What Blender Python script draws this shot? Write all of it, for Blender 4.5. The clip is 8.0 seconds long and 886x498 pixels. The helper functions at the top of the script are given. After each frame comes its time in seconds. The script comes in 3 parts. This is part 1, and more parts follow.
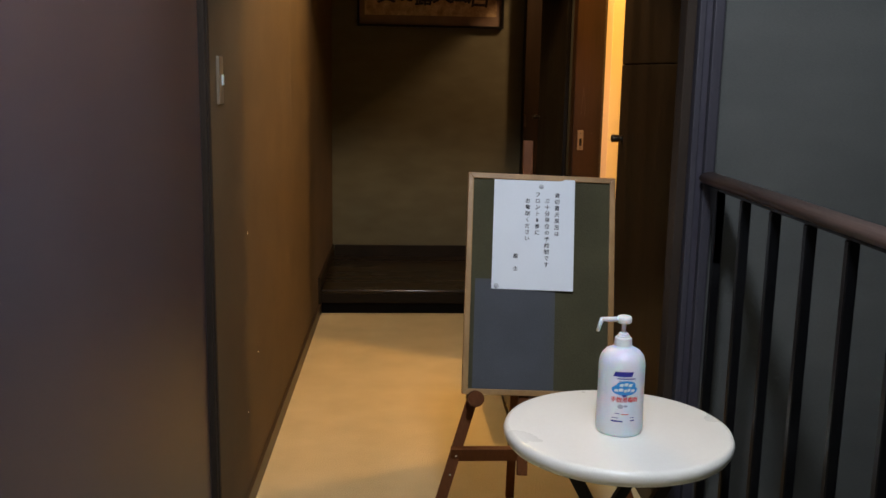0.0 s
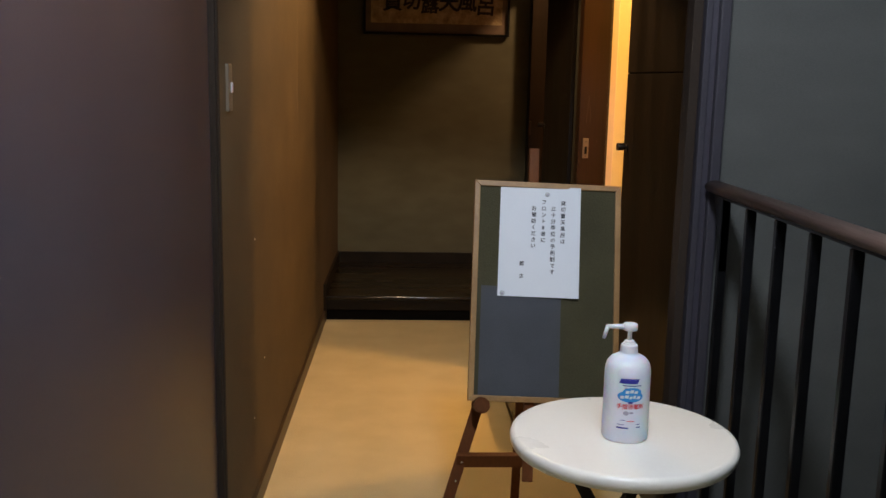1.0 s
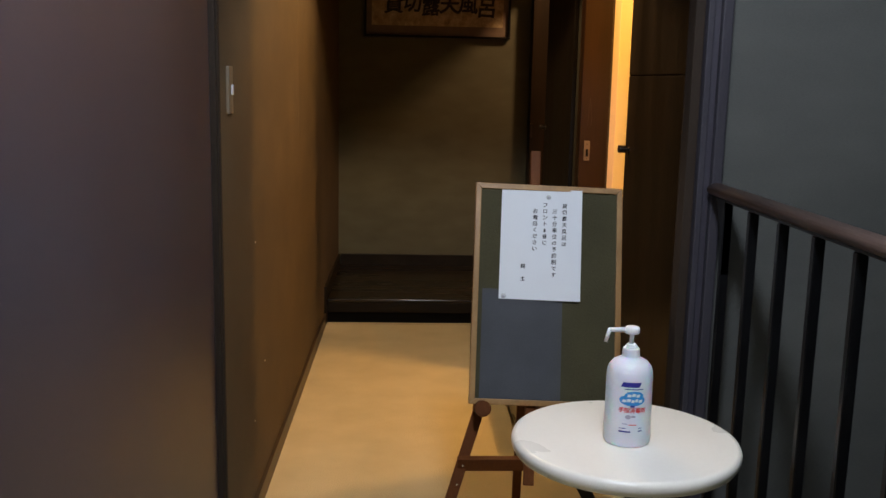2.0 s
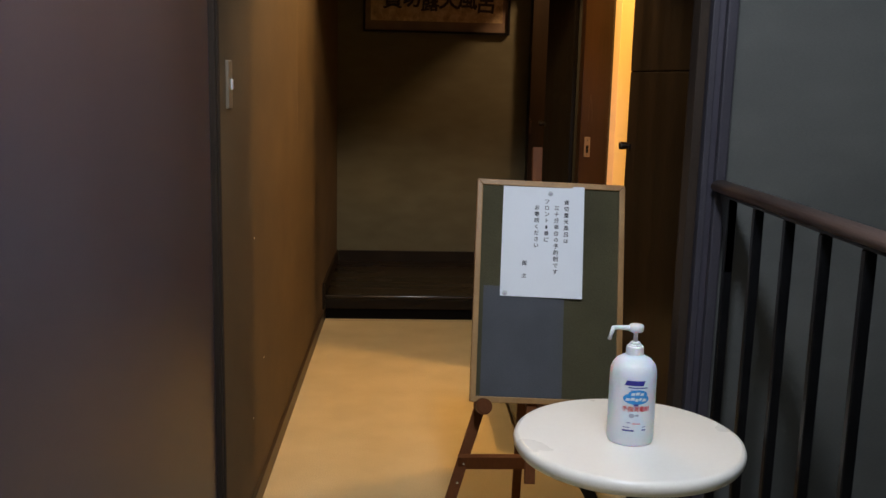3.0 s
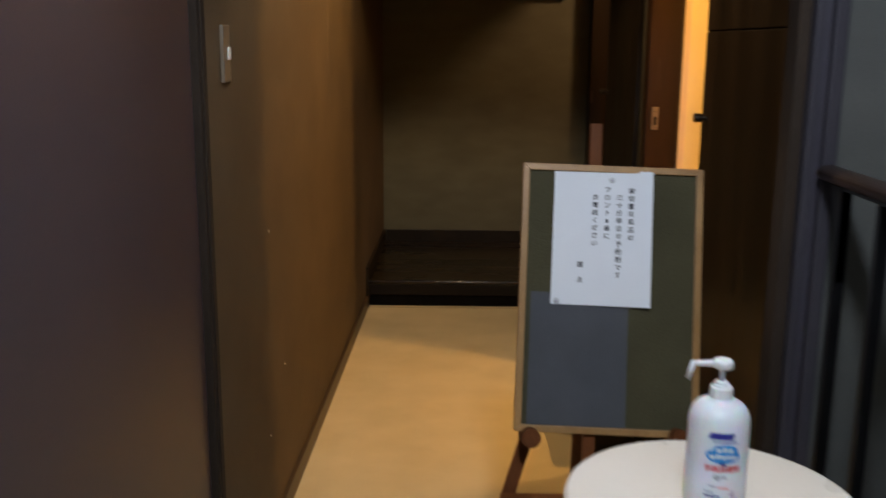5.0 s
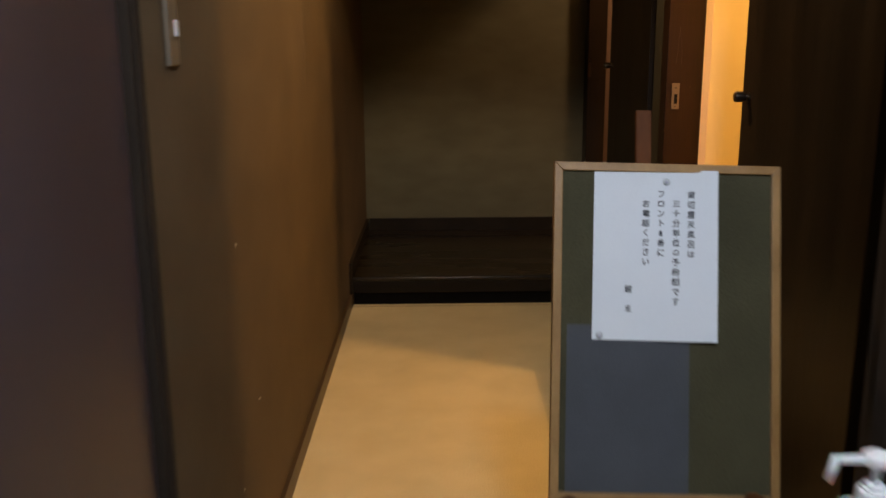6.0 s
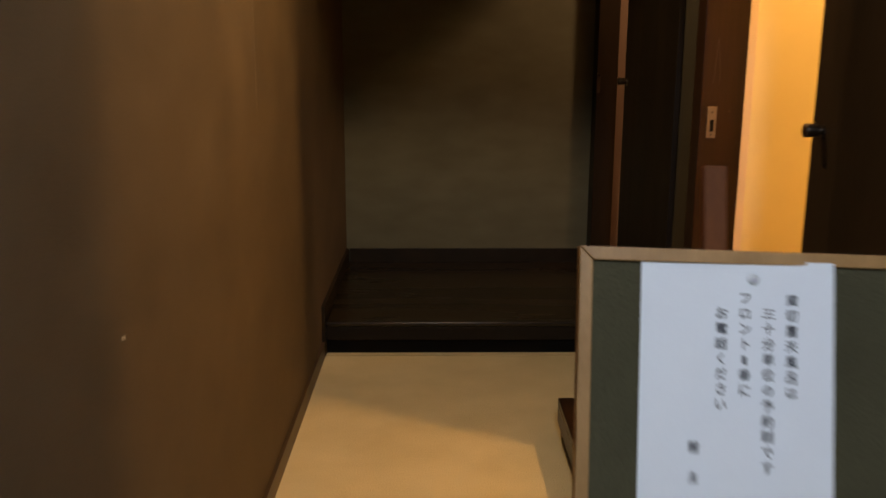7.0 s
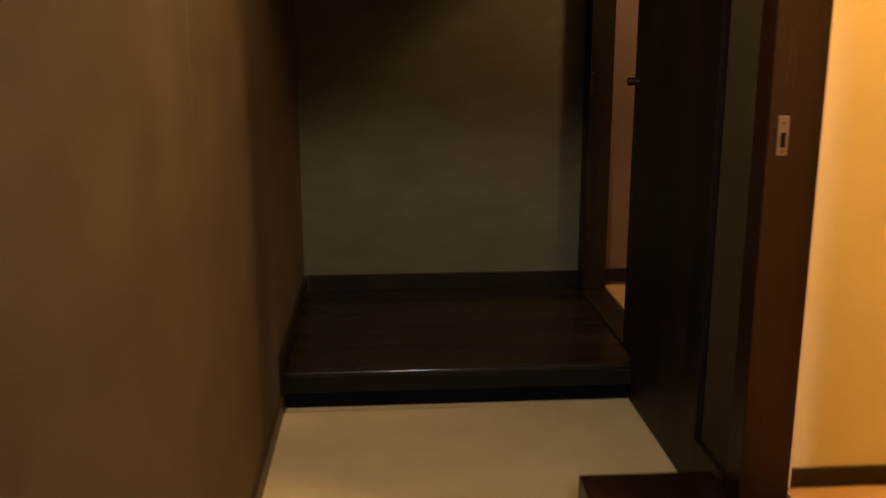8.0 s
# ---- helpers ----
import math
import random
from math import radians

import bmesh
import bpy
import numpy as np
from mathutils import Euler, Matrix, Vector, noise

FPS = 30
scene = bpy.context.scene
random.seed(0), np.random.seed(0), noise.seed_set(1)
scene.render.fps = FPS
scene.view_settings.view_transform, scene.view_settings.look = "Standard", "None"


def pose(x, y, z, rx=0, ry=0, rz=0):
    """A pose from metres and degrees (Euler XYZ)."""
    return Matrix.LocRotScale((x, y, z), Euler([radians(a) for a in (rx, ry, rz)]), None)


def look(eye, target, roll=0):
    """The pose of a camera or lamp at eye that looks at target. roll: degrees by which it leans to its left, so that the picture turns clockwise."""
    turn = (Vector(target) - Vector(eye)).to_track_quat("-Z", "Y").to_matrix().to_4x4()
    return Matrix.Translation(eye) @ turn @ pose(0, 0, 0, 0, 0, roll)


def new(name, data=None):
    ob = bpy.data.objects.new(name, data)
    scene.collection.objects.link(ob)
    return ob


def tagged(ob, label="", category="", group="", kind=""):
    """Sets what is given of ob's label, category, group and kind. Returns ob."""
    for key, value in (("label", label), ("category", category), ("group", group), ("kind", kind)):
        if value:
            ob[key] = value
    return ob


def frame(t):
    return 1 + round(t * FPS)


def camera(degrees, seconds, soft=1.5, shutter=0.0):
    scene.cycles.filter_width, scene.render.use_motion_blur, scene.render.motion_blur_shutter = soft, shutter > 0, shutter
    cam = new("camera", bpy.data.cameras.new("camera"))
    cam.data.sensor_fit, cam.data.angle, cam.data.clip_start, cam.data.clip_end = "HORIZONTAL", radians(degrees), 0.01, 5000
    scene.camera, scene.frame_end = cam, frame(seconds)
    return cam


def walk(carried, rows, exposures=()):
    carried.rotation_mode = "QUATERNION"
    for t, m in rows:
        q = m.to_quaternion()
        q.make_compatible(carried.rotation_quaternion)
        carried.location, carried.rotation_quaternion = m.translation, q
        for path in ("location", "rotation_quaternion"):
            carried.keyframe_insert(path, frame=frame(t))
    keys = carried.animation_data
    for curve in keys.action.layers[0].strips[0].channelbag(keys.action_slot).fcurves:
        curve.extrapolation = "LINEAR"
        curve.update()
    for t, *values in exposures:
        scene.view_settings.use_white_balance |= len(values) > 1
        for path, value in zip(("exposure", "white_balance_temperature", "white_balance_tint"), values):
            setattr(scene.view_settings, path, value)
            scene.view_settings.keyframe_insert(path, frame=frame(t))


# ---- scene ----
cam = camera(50.3, 8.0, 1.5, 1.0)
PATH = [
    (0, (0.387, -0.16, 1.343), (0.499, 1.802, 0.972), 1.0),
    (0.5, (0.382, -0.17, 1.345), (0.489, 1.794, 0.982), 1.0),
    (1, (0.379, -0.174, 1.345), (0.483, 1.791, 0.989), 1.2),
    (1.5, (0.38, -0.173, 1.346), (0.482, 1.793, 0.995), 1.2),
    (3, (0.369, -0.147, 1.342), (0.478, 1.818, 0.983), 1.4),
    (3.5, (0.357, -0.142, 1.342), (0.471, 1.82, 0.972), 1.6),
    (4, (0.337, -0.12, 1.343), (0.5, 1.838, 0.965), 0.2),
    (4.2, (0.337, -0.085, 1.345), (0.502, 1.870, 0.956), 0.2),
    (4.5, (0.363, 0.022, 1.321), (0.481, 1.976, 0.911), -0.4),
    (4.7, (0.401, 0.136, 1.322), (0.447, 2.089, 0.892), 0.1),
    (5, (0.442, 0.261, 1.336), (0.419, 2.215, 0.909), 0.4),
    (5.2, (0.443, 0.32, 1.333), (0.398, 2.271, 0.896), 0.5),
    (6.3, (0.364, 0.881, 1.322), (0.43, 2.82, 0.838), 0.2),
    (6.4, (0.376, 0.942, 1.310), (0.452, 2.884, 0.837), 0.5),
    (6.5, (0.386, 1.003, 1.305), (0.458, 2.952, 0.859), 0.5),
    (6.7, (0.413, 1.141, 1.309), (0.459, 3.090, 0.861), 0.7),
    (7, (0.424, 1.298, 1.322), (0.455, 3.243, 0.857), 0.2),
    (7.2, (0.423, 1.431, 1.303), (0.471, 3.371, 0.819), 0.7),
    (7.5, (0.363, 1.637, 1.301), (0.455, 3.574, 0.813), -0.8),
    (7.7, (0.338, 1.764, 1.318), (0.456, 3.703, 0.841), -0.7),
    (7.8, (0.335, 1.815, 1.321), (0.458, 3.753, 0.842), -0.9),
    (8, (0.324, 1.922, 1.301), (0.467, 3.861, 0.83), -0.0),
]
walk(cam, [(t, look(eye, target, roll)) for t, eye, target, roll in PATH],
     [(0.0, 0.0), (4.2, 0.0), (5.0, -0.10), (6.5, -0.12), (8.0, -0.12)])

# ---- light ----
world = bpy.data.worlds.new("world")
scene.world = world
world.use_nodes = True
world.node_tree.nodes["Background"].inputs[0].default_value = (0.5, 0.5, 0.5, 1)
world.node_tree.nodes["Background"].inputs[1].default_value = 0.008


def lamp(name, kind, at, energy, colour, size, aim=None):
    data = bpy.data.lights.new(name, kind)
    data.energy, data.color = energy, colour
    if kind == "AREA":
        data.shape, data.size = "DISK", size
    else:
        data.shadow_soft_size = size
    ob = new(name, data)
    ob.matrix_world = look(at, aim or (at[0], at[1] + 0.001, 0))
    return ob


lamp("hall_ceiling_lamp", "POINT", (0.62, 0.72, 2.32), 84, (0.81, 0.895, 1.03), 0.10)
spot = lamp("corridor_downlight", "SPOT", (0.40, 3.65, 2.37), 62, (1.0, 0.66, 0.33), 0.028)
spot.data.spot_size, spot.data.spot_blend = radians(120), 0.22
lamp("washroom_lamp", "POINT", (1.925, 3.52, 2.26), 92, (1.0, 0.525, 0.155), 0.05)
lamp("bath_lamp", "POINT", (1.75, 5.205, 2.35), 46, (1.0, 0.59, 0.29), 0.07)

# ---- materials ----


def shade(name, dark, light, scale=8.0, rough=0.6, metal=0.0, bump=0.1, fine=180.0, stretch=(1, 1, 1), spread=0.12, coat=0.0):
    """Two colours mixed by large and fine noise, with relief and uneven gloss, in object space metres."""
    m = bpy.data.materials.new(name)
    m.use_nodes = True
    n, l = m.node_tree.nodes, m.node_tree.links
    b = n["Principled BSDF"]
    geo = n.new("ShaderNodeNewGeometry")
    mp = n.new("ShaderNodeMapping")
    mp.inputs["Scale"].default_value = stretch
    l.new(geo.outputs["Position"], mp.inputs["Vector"])
    big, small = n.new("ShaderNodeTexNoise"), n.new("ShaderNodeTexNoise")
    big.inputs["Scale"].default_value, big.inputs["Detail"].default_value = scale, 5
    small.inputs["Scale"].default_value, small.inputs["Detail"].default_value = fine, 3
    l.new(mp.outputs[0], big.inputs["Vector"])
    l.new(mp.outputs[0], small.inputs["Vector"])
    add = n.new("ShaderNodeMath")
    add.operation = "MULTIPLY_ADD"
    l.new(small.outputs["Fac"], add.inputs[0])
    add.inputs[1].default_value = 0.45
    l.new(big.outputs["Fac"], add.inputs[2])
    ramp = n.new("ShaderNodeValToRGB")
    ramp.color_ramp.elements[0].position, ramp.color_ramp.elements[1].position = 0.45, 1.0
    ramp.color_ramp.elements[0].color, ramp.color_ramp.elements[1].color = (*dark, 1), (*light, 1)
    l.new(add.outputs[0], ramp.inputs[0])
    l.new(ramp.outputs[0], b.inputs["Base Color"])
    mr = n.new("ShaderNodeMapRange")
    mr.inputs["To Min"].default_value, mr.inputs["To Max"].default_value = max(rough - spread, 0.03), min(rough + spread, 1)
    l.new(big.outputs["Fac"], mr.inputs["Value"])
    l.new(mr.outputs[0], b.inputs["Roughness"])
    b.inputs["Metallic"].default_value = metal
    b.inputs["Coat Weight"].default_value = coat
    if bump:
        bp = n.new("ShaderNodeBump")
        bp.inputs["Strength"].default_value, bp.inputs["Distance"].default_value = bump, 0.004
        l.new(small.outputs["Fac"], bp.inputs["Height"])
        l.new(bp.outputs[0], b.inputs["Normal"])
    return m


def plain(name, colour, rough=0.5, metal=0.0, sss=0.0):
    m = shade(name, [c * 0.94 for c in colour], [min(c * 1.05, 1) for c in colour], 14, rough, metal, 0.03, 400, spread=0.06)
    if sss:
        b = m.node_tree.nodes["Principled BSDF"]
        b.inputs["Subsurface Weight"].default_value = sss
        b.inputs["Subsurface Scale"].default_value = 0.01
    return m


WALL = shade("grey_brown_wallpaper", (0.074, 0.0545, 0.034), (0.119, 0.088, 0.055), 4, 0.85, 0, 0.16, 260, (1, 1, 1.3))
GREY = shade("blue_grey_wallpaper", (0.068, 0.071, 0.068), (0.100, 0.103, 0.097), 3, 0.85, 0, 0.14, 260, (0.6, 1, 1.8))
OLIVE = shade("olive_grey_wallpaper", (0.110, 0.107, 0.074), (0.152, 0.148, 0.104), 5, 0.82, 0, 0.2, 230, (1, 1, 2.2))
CEIL = shade("ceiling_board", (0.42, 0.39, 0.33), (0.50, 0.46, 0.40), 3, 0.85, 0, 0.2, 200)
CARPET = shade("beige_carpet", (0.545, 0.463, 0.275), (0.665, 0.572, 0.358), 5, 0.95, 0, 1.0, 190)
DARK = shade("dark_stained_wood", (0.010, 0.007, 0.004), (0.027, 0.019, 0.011), 7, 0.46, 0, 0.12, 150, (1, 0.12, 1))
DARKX = shade("dark_stained_board", (0.007, 0.0045, 0.002), (0.020, 0.0135, 0.0065), 7, 0.28, 0, 0.08, 150, (0.1, 1, 1), coat=0.12)
GLOSS = shade("polished_dark_wood", (0.004, 0.0028, 0.0015), (0.014, 0.009, 0.005), 7, 0.3, 0, 0.0, 150, (0.1, 1, 1), spread=0.04, coat=0.8)
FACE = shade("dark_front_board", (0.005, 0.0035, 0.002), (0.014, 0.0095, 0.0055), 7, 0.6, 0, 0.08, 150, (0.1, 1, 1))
LEAF = shade("dark_door_veneer", (0.010, 0.0065, 0.0034), (0.030, 0.018, 0.0085), 9, 0.42, 0, 0.12, 160, (1, 1, 0.06))
LEAFB = shade("black_brown_door_veneer", (0.006, 0.004, 0.0025), (0.018, 0.011, 0.006), 9, 0.5, 0, 0.1, 160, (1, 1, 0.06))
JAMB = shade("red_brown_wood", (0.012, 0.0052, 0.0023), (0.032, 0.013, 0.005), 12, 0.4, 0, 0.12, 140, (1, 1, 0.05))
BLOCK = shade("red_brown_polished_wood", (0.006, 0.0033, 0.0019), (0.026, 0.0112, 0.0055), 16, 0.30, 0, 0.1, 150, (1, 0.12, 1))
EASEL = shade("brown_varnished_wood", (0.088, 0.025, 0.005), (0.160, 0.049, 0.010), 10, 0.66, 0, 0.12, 150, (1, 1, 0.15))
OAK = shade("light_oak_moulding", (0.27, 0.14, 0.045), (0.41, 0.23, 0.083), 20, 0.45, 0, 0.1, 170, (1, 1, 0.3))
FELT = shade("green_grey_felt", (0.054, 0.049, 0.026), (0.078, 0.071, 0.039), 6, 0.93, 0, 0.5, 260)
FADED = shade("blue_grey_faded_felt", (0.068, 0.073, 0.083), (0.092, 0.098, 0.113), 6, 0.9, 0, 0.4, 420)
PAPER = shade("white_paper", (0.78, 0.82, 0.88), (0.84, 0.88, 0.93), 5, 0.75, 0, 0.05, 300)
INK = plain("black_ink", (0.02, 0.02, 0.03), 0.7)
STEEL = shade("purple_grey_painted_steel", (0.050, 0.0395, 0.0485), (0.077, 0.0615, 0.0745), 1.5, 0.4, 0.2, 0.02, 500, spread=0.03)
PURPLE = shade("purple_grey_paint", (0.038, 0.0355, 0.045), (0.051, 0.048, 0.059), 5, 0.5, 0, 0.08, 120, (1, 1, 0.2))
# darker copy of the post's purple, painting the shade in its groove
GROOVE = shade("groove_shade_purple", (0.03, 0.027, 0.038), (0.042, 0.038, 0.054), 5, 0.55, 0, 0.08, 120)
SKIRT = shade("brown_skirting_wood", (0.042, 0.026, 0.013), (0.075, 0.049, 0.026), 9, 0.45, 0, 0.1, 140, (1, 0.1, 1))
# brown of the steel door's frame, also painted shade on the post
EDGE = shade("brown_frame_paint_and_shade", (0.021, 0.0145, 0.0105), (0.032, 0.022, 0.016), 6, 0.85, 0, 0.1, 120)
BLACK = shade("black_painted_steel", (0.002, 0.002, 0.0025), (0.005, 0.005, 0.006), 12, 0.42, 0.0, 0.1, 200)
RAIL = shade("red_brown_handrail_wood", (0.080, 0.050, 0.042), (0.140, 0.090, 0.074), 9, 0.38, 0, 0.1, 150, (1, 0.1, 1))
TABLE = shade("cream_white_lacquer", (0.85, 0.825, 0.765), (0.90, 0.88, 0.825), 4, 0.3, 0, 0.03, 120)
WHITE = plain("white_plastic", (0.84, 0.85, 0.88), 0.35, 0, 0.25)
TACK = plain("cloudy_clear_plastic", (0.58, 0.60, 0.62), 0.2)
BOTTLE = plain("milky_white_plastic", (0.84, 0.86, 0.96), 0.42, 0, 0.7)
BLUE = plain("label_blue", (0.035, 0.30, 0.72), 0.5)
NAVY = plain("label_navy", (0.03, 0.03, 0.30), 0.5)
RED = plain("label_red", (0.75, 0.05, 0.06), 0.5)
GREYINK = plain("label_grey", (0.42, 0.42, 0.52), 0.5)
CREAM = shade("cream_plaster", (0.61, 0.535, 0.305), (0.71, 0.625, 0.375), 2.5, 0.8, 0, 0.05, 300)
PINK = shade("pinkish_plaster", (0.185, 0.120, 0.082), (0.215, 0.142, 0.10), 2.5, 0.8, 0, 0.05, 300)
TRIM = shade("pale_pinkish_plaster", (0.62, 0.50, 0.36), (0.69, 0.56, 0.42), 2.5, 0.8, 0, 0.05, 300)
# wallpaper darkened to hold the shade on the wall between the doorways
DIM = shade("shaded_grey_brown_wallpaper", (0.040, 0.035, 0.025), (0.058, 0.051, 0.037), 2.2, 0.85, 0, 0.1, 420, (1, 1, 2.2))
PLANK = shade("light_wood_flooring", (0.42, 0.26, 0.12), (0.62, 0.42, 0.22), 14, 0.4, 0, 0.1, 150, (0.2, 1, 1))
STRIKE = plain("pale_worn_brass", (0.19, 0.14, 0.098), 0.5, 0.4)
BRASS = plain("dull_brass", (0.50, 0.36, 0.2), 0.35, 0.85)
BOLT = plain("bright_steel", (0.75, 0.75, 0.76), 0.25, 1.0)
BRONZE = plain("dark_bronze", (0.10, 0.075, 0.055), 0.28, 0.9)
PLATE = plain("beige_switch_plastic", (0.185, 0.145, 0.10), 0.45)
# near-black that paints the shade inside slot, door groove and step recess
SOCKET = plain("black_recess_shade", (0.003, 0.0022, 0.0015), 0.9)
SCROLL = shade("aged_gold_paper", (0.23, 0.155, 0.085), (0.62, 0.50, 0.32), 26, 0.7, 0, 0.2, 200)
MOUNT = shade("brown_mount", (0.15, 0.105, 0.078), (0.21, 0.15, 0.112), 12, 0.6, 0, 0.1, 200)
SEAM = plain("pale_paper_edge", (0.21, 0.165, 0.12), 0.8)
SCUFF = plain("pale_brown_scuff", (0.055, 0.031, 0.019), 0.7)
SPECK = plain("pale_chip", (0.7, 0.66, 0.58), 0.7)

STEEL.node_tree.nodes["Principled BSDF"].inputs["Specular IOR Level"].default_value = 0.45
GLOSS.node_tree.nodes["Principled BSDF"].inputs["Coat Roughness"].default_value = 0.12
for m in (DIM, GREY, WALL, OLIVE, FELT, FADED, EASEL, PURPLE, EDGE, JAMB, LEAF, LEAFB, DARK, DARKX, FACE, GLOSS, SOCKET, BLOCK, BLACK):
    m.node_tree.nodes["Principled BSDF"].inputs["Specular IOR Level"].default_value = 0.22

# ---- mesh helpers ----


def mesh_of(bm, material, smooth=False):
    me = bpy.data.meshes.new("mesh")
    bm.normal_update()
    bm.to_mesh(me)
    bm.free()
    if material:
        me.materials.append(material)
    if smooth:
        for p in me.polygons:
            p.use_smooth = len(p.vertices) < 16
    return me


def part(name, bm, material, parent=None, label="", smooth=False):
    ob = new(name, mesh_of(bm, material, smooth))
    ob.parent = parent
    return tagged(ob, label)


def thing(name, label, category, kind="", group=""):
    return tagged(new(name), label, category, group, kind)


def box(x0, x1, y0, y1, z0, z1, bevel=0.003, seg=2, bm=None):
    bm2 = bmesh.new()
    m = Matrix.Translation(((x0 + x1) / 2, (y0 + y1) / 2, (z0 + z1) / 2)) @ Matrix.Diagonal((x1 - x0, y1 - y0, z1 - z0, 1))
    bmesh.ops.create_cube(bm2, size=1, matrix=m)
    if bevel:
        bmesh.ops.bevel(bm2, geom=bm2.edges[:], offset=bevel, segments=seg, affect="EDGES", profile=0.6)
    return join(bm, bm2)


def join(bm, other):
    if bm is None:
        return other
    me = bpy.data.meshes.new("tmp")
    other.to_mesh(me)
    other.free()
    bm.from_mesh(me)
    bpy.data.meshes.remove(me)
    return bm


def prism(points, z0, z1, bevel=0.0):
    bm = bmesh.new()
    f = bm.faces.new([bm.verts.new((x, y, z0)) for x, y in points])
    r = bmesh.ops.extrude_face_region(bm, geom=[f])
    bmesh.ops.translate(bm, vec=(0, 0, z1 - z0), verts=[v for v in r["geom"] if isinstance(v, bmesh.types.BMVert)])
    bmesh.ops.recalc_face_normals(bm, faces=bm.faces[:])
    if bevel:
        bmesh.ops.bevel(bm, geom=bm.edges[:], offset=bevel, segments=2, affect="EDGES", profile=0.6)
    return bm


def bar(a, b, w, d, side=(1, 0, 0), bevel=0.002):
    """A squared bar from a to b, w wide along side and d deep."""
    a, b = Vector(a), Vector(b)
    z = (b - a).normalized()
    x = (Vector(side) - z * z.dot(Vector(side))).normalized()
    y = z.cross(x)
    bm = box(-w / 2, w / 2, -d / 2, d / 2, 0, (b - a).length, bevel)
    m = Matrix((x, y, z)).transposed().to_4x4()
    bm.transform(Matrix.Translation(a) @ m)
    return bm


def rod(a, b, r0, r1=None, seg=16, caps=True):
    a, b = Vector(a), Vector(b)
    bm = bmesh.new()
    q = (b - a).to_track_quat("Z", "Y").to_matrix().to_4x4()
    bmesh.ops.create_cone(bm, cap_ends=caps, segments=seg, radius1=r0, radius2=r0 if r1 is None else r1, depth=(b - a).length,
                          matrix=Matrix.Translation((a + b) / 2) @ q)
    return bm


def lathe(profile, seg=40, sx=1.0, sy=1.0):
    """A turned body from (radius, height) pairs, from the foot to the top."""
    bm = bmesh.new()
    rings = []
    for r, z in profile:
        rings.append([bm.verts.new((r * sx * math.cos(2 * math.pi * k / seg), r * sy * math.sin(2 * math.pi * k / seg), z)) for k in range(seg)])
    for lo, hi in zip(rings, rings[1:]):
        for k in range(seg):
            bm.faces.new((lo[k], lo[(k + 1) % seg], hi[(k + 1) % seg], hi[k]))
    bm.faces.new(rings[0][::-1])
    bm.faces.new(rings[-1])
    return bm


def lettering(name, characters, size, material, parent, m, bold=0.0, label="", rise=None):
    """Characters at (x, y) in a plane, joined to one thin mesh under its parent."""
    bm = bmesh.new()
    for ch, x, y in characters:
        cu = bpy.data.curves.new("txt", "FONT")
        cu.body, cu.size, cu.align_x, cu.align_y, cu.offset, cu.resolution_u = ch, size, "CENTER", "CENTER", bold, 3
        cu.shear = 0.06
        ob = bpy.data.objects.new("txt", cu)
        scene.collection.objects.link(ob)
        dg = bpy.context.evaluated_depsgraph_get()
        me = bpy.data.meshes.new_from_object(ob.evaluated_get(dg))
        me.transform(Matrix.Translation((x, y, 0)) @ pose(0, 0, 0, 0, 0, random.uniform(-3, 3)) @ Matrix.Diagonal((random.uniform(0.9, 1.02), random.uniform(0.9, 1.06), 1, 1)))
        for dx, dy in (((0, 0),) if not bold else ((-1, -1), (1, -1), (-1, 1), (1, 1), (0, 0))):
            me.transform(Matrix.Translation((dx * bold, dy * bold, bold * (0.02 + 0.013 * dx + 0.03 * dy))))
            bm.from_mesh(me)
            me.transform(Matrix.Translation((-dx * bold, -dy * bold, -bold * (0.02 + 0.013 * dx + 0.03 * dy))))
        bpy.data.objects.remove(ob)
        bpy.data.meshes.remove(me)
        bpy.data.curves.remove(cu)
    for v in bm.verts:
        if rise:
            v.co.z += rise(v.co.x, v.co.y)
    bm.transform(m)
    return part(name, bm, material, parent, label)


def setting(name, bm, material, label, category):
    return tagged(part(name, bm, material), label, category, "", "structure")


# ---- the structure ----
def xl(y):
    """The face of the corridor's long wall, which runs slightly askew."""
    return -0.0475 + 0.0165 * (y - 2.5)


CEILING = 2.4
setting("floor", prism([(-0.3, -2.6), (1.17, -2.6), (1.17, 2.0), (1.3, 2.0), (1.3, 5.06), (-0.3, 5.06)], -0.12, 0.0), CARPET,
        "beige short-pile carpet of the corridor floor", "floor")
setting("wall_west", prism([(xl(2.08), 2.08), (xl(6.2), 6.2), (-0.3, 6.2), (-0.3, 2.08)], 0, 2.45), WALL,
        "grey-brown fabric wallpaper on the corridor's long wall", "wall")
setting("wall_west_hall", box(-0.3, -0.05, -2.6, 0.74, 0, 2.45, 0), WALL, "grey-brown papered wall of the hall", "wall")
setting("wall_over_door", box(-0.3, -0.05, 0.74, 2.08, 2.08, 2.45, 0), WALL, "grey-brown papered wall over the steel door", "wall")
setting("wall_south", box(-0.3, 2.8, -2.75, -2.6, -2.5, 2.45, 0), GREY, "blue-grey papered wall closing the hall", "wall")
setting("wall_north", box(-0.3, 1.3185, 5.97, 6.15, 0, 2.45, 0), OLIVE, "dark olive-brown papered wall of the alcove", "wall")
setting("wall_stair_end", box(1.118, 2.8, 1.988, 2.11, -2.5, 2.45, 0), GREY, "blue-grey textured wallpaper behind the stair railing", "wall")
setting("wall_stair_side", box(2.65, 2.8, -2.6, 1.988, -2.5, 2.45, 0), GREY, "blue-grey papered wall of the stairwell", "wall")
setting("wall_stair_under", box(1.05, 1.165, -2.6, 1.987, -2.5, -0.125, 0), GREY, "papered wall under the landing edge", "wall")
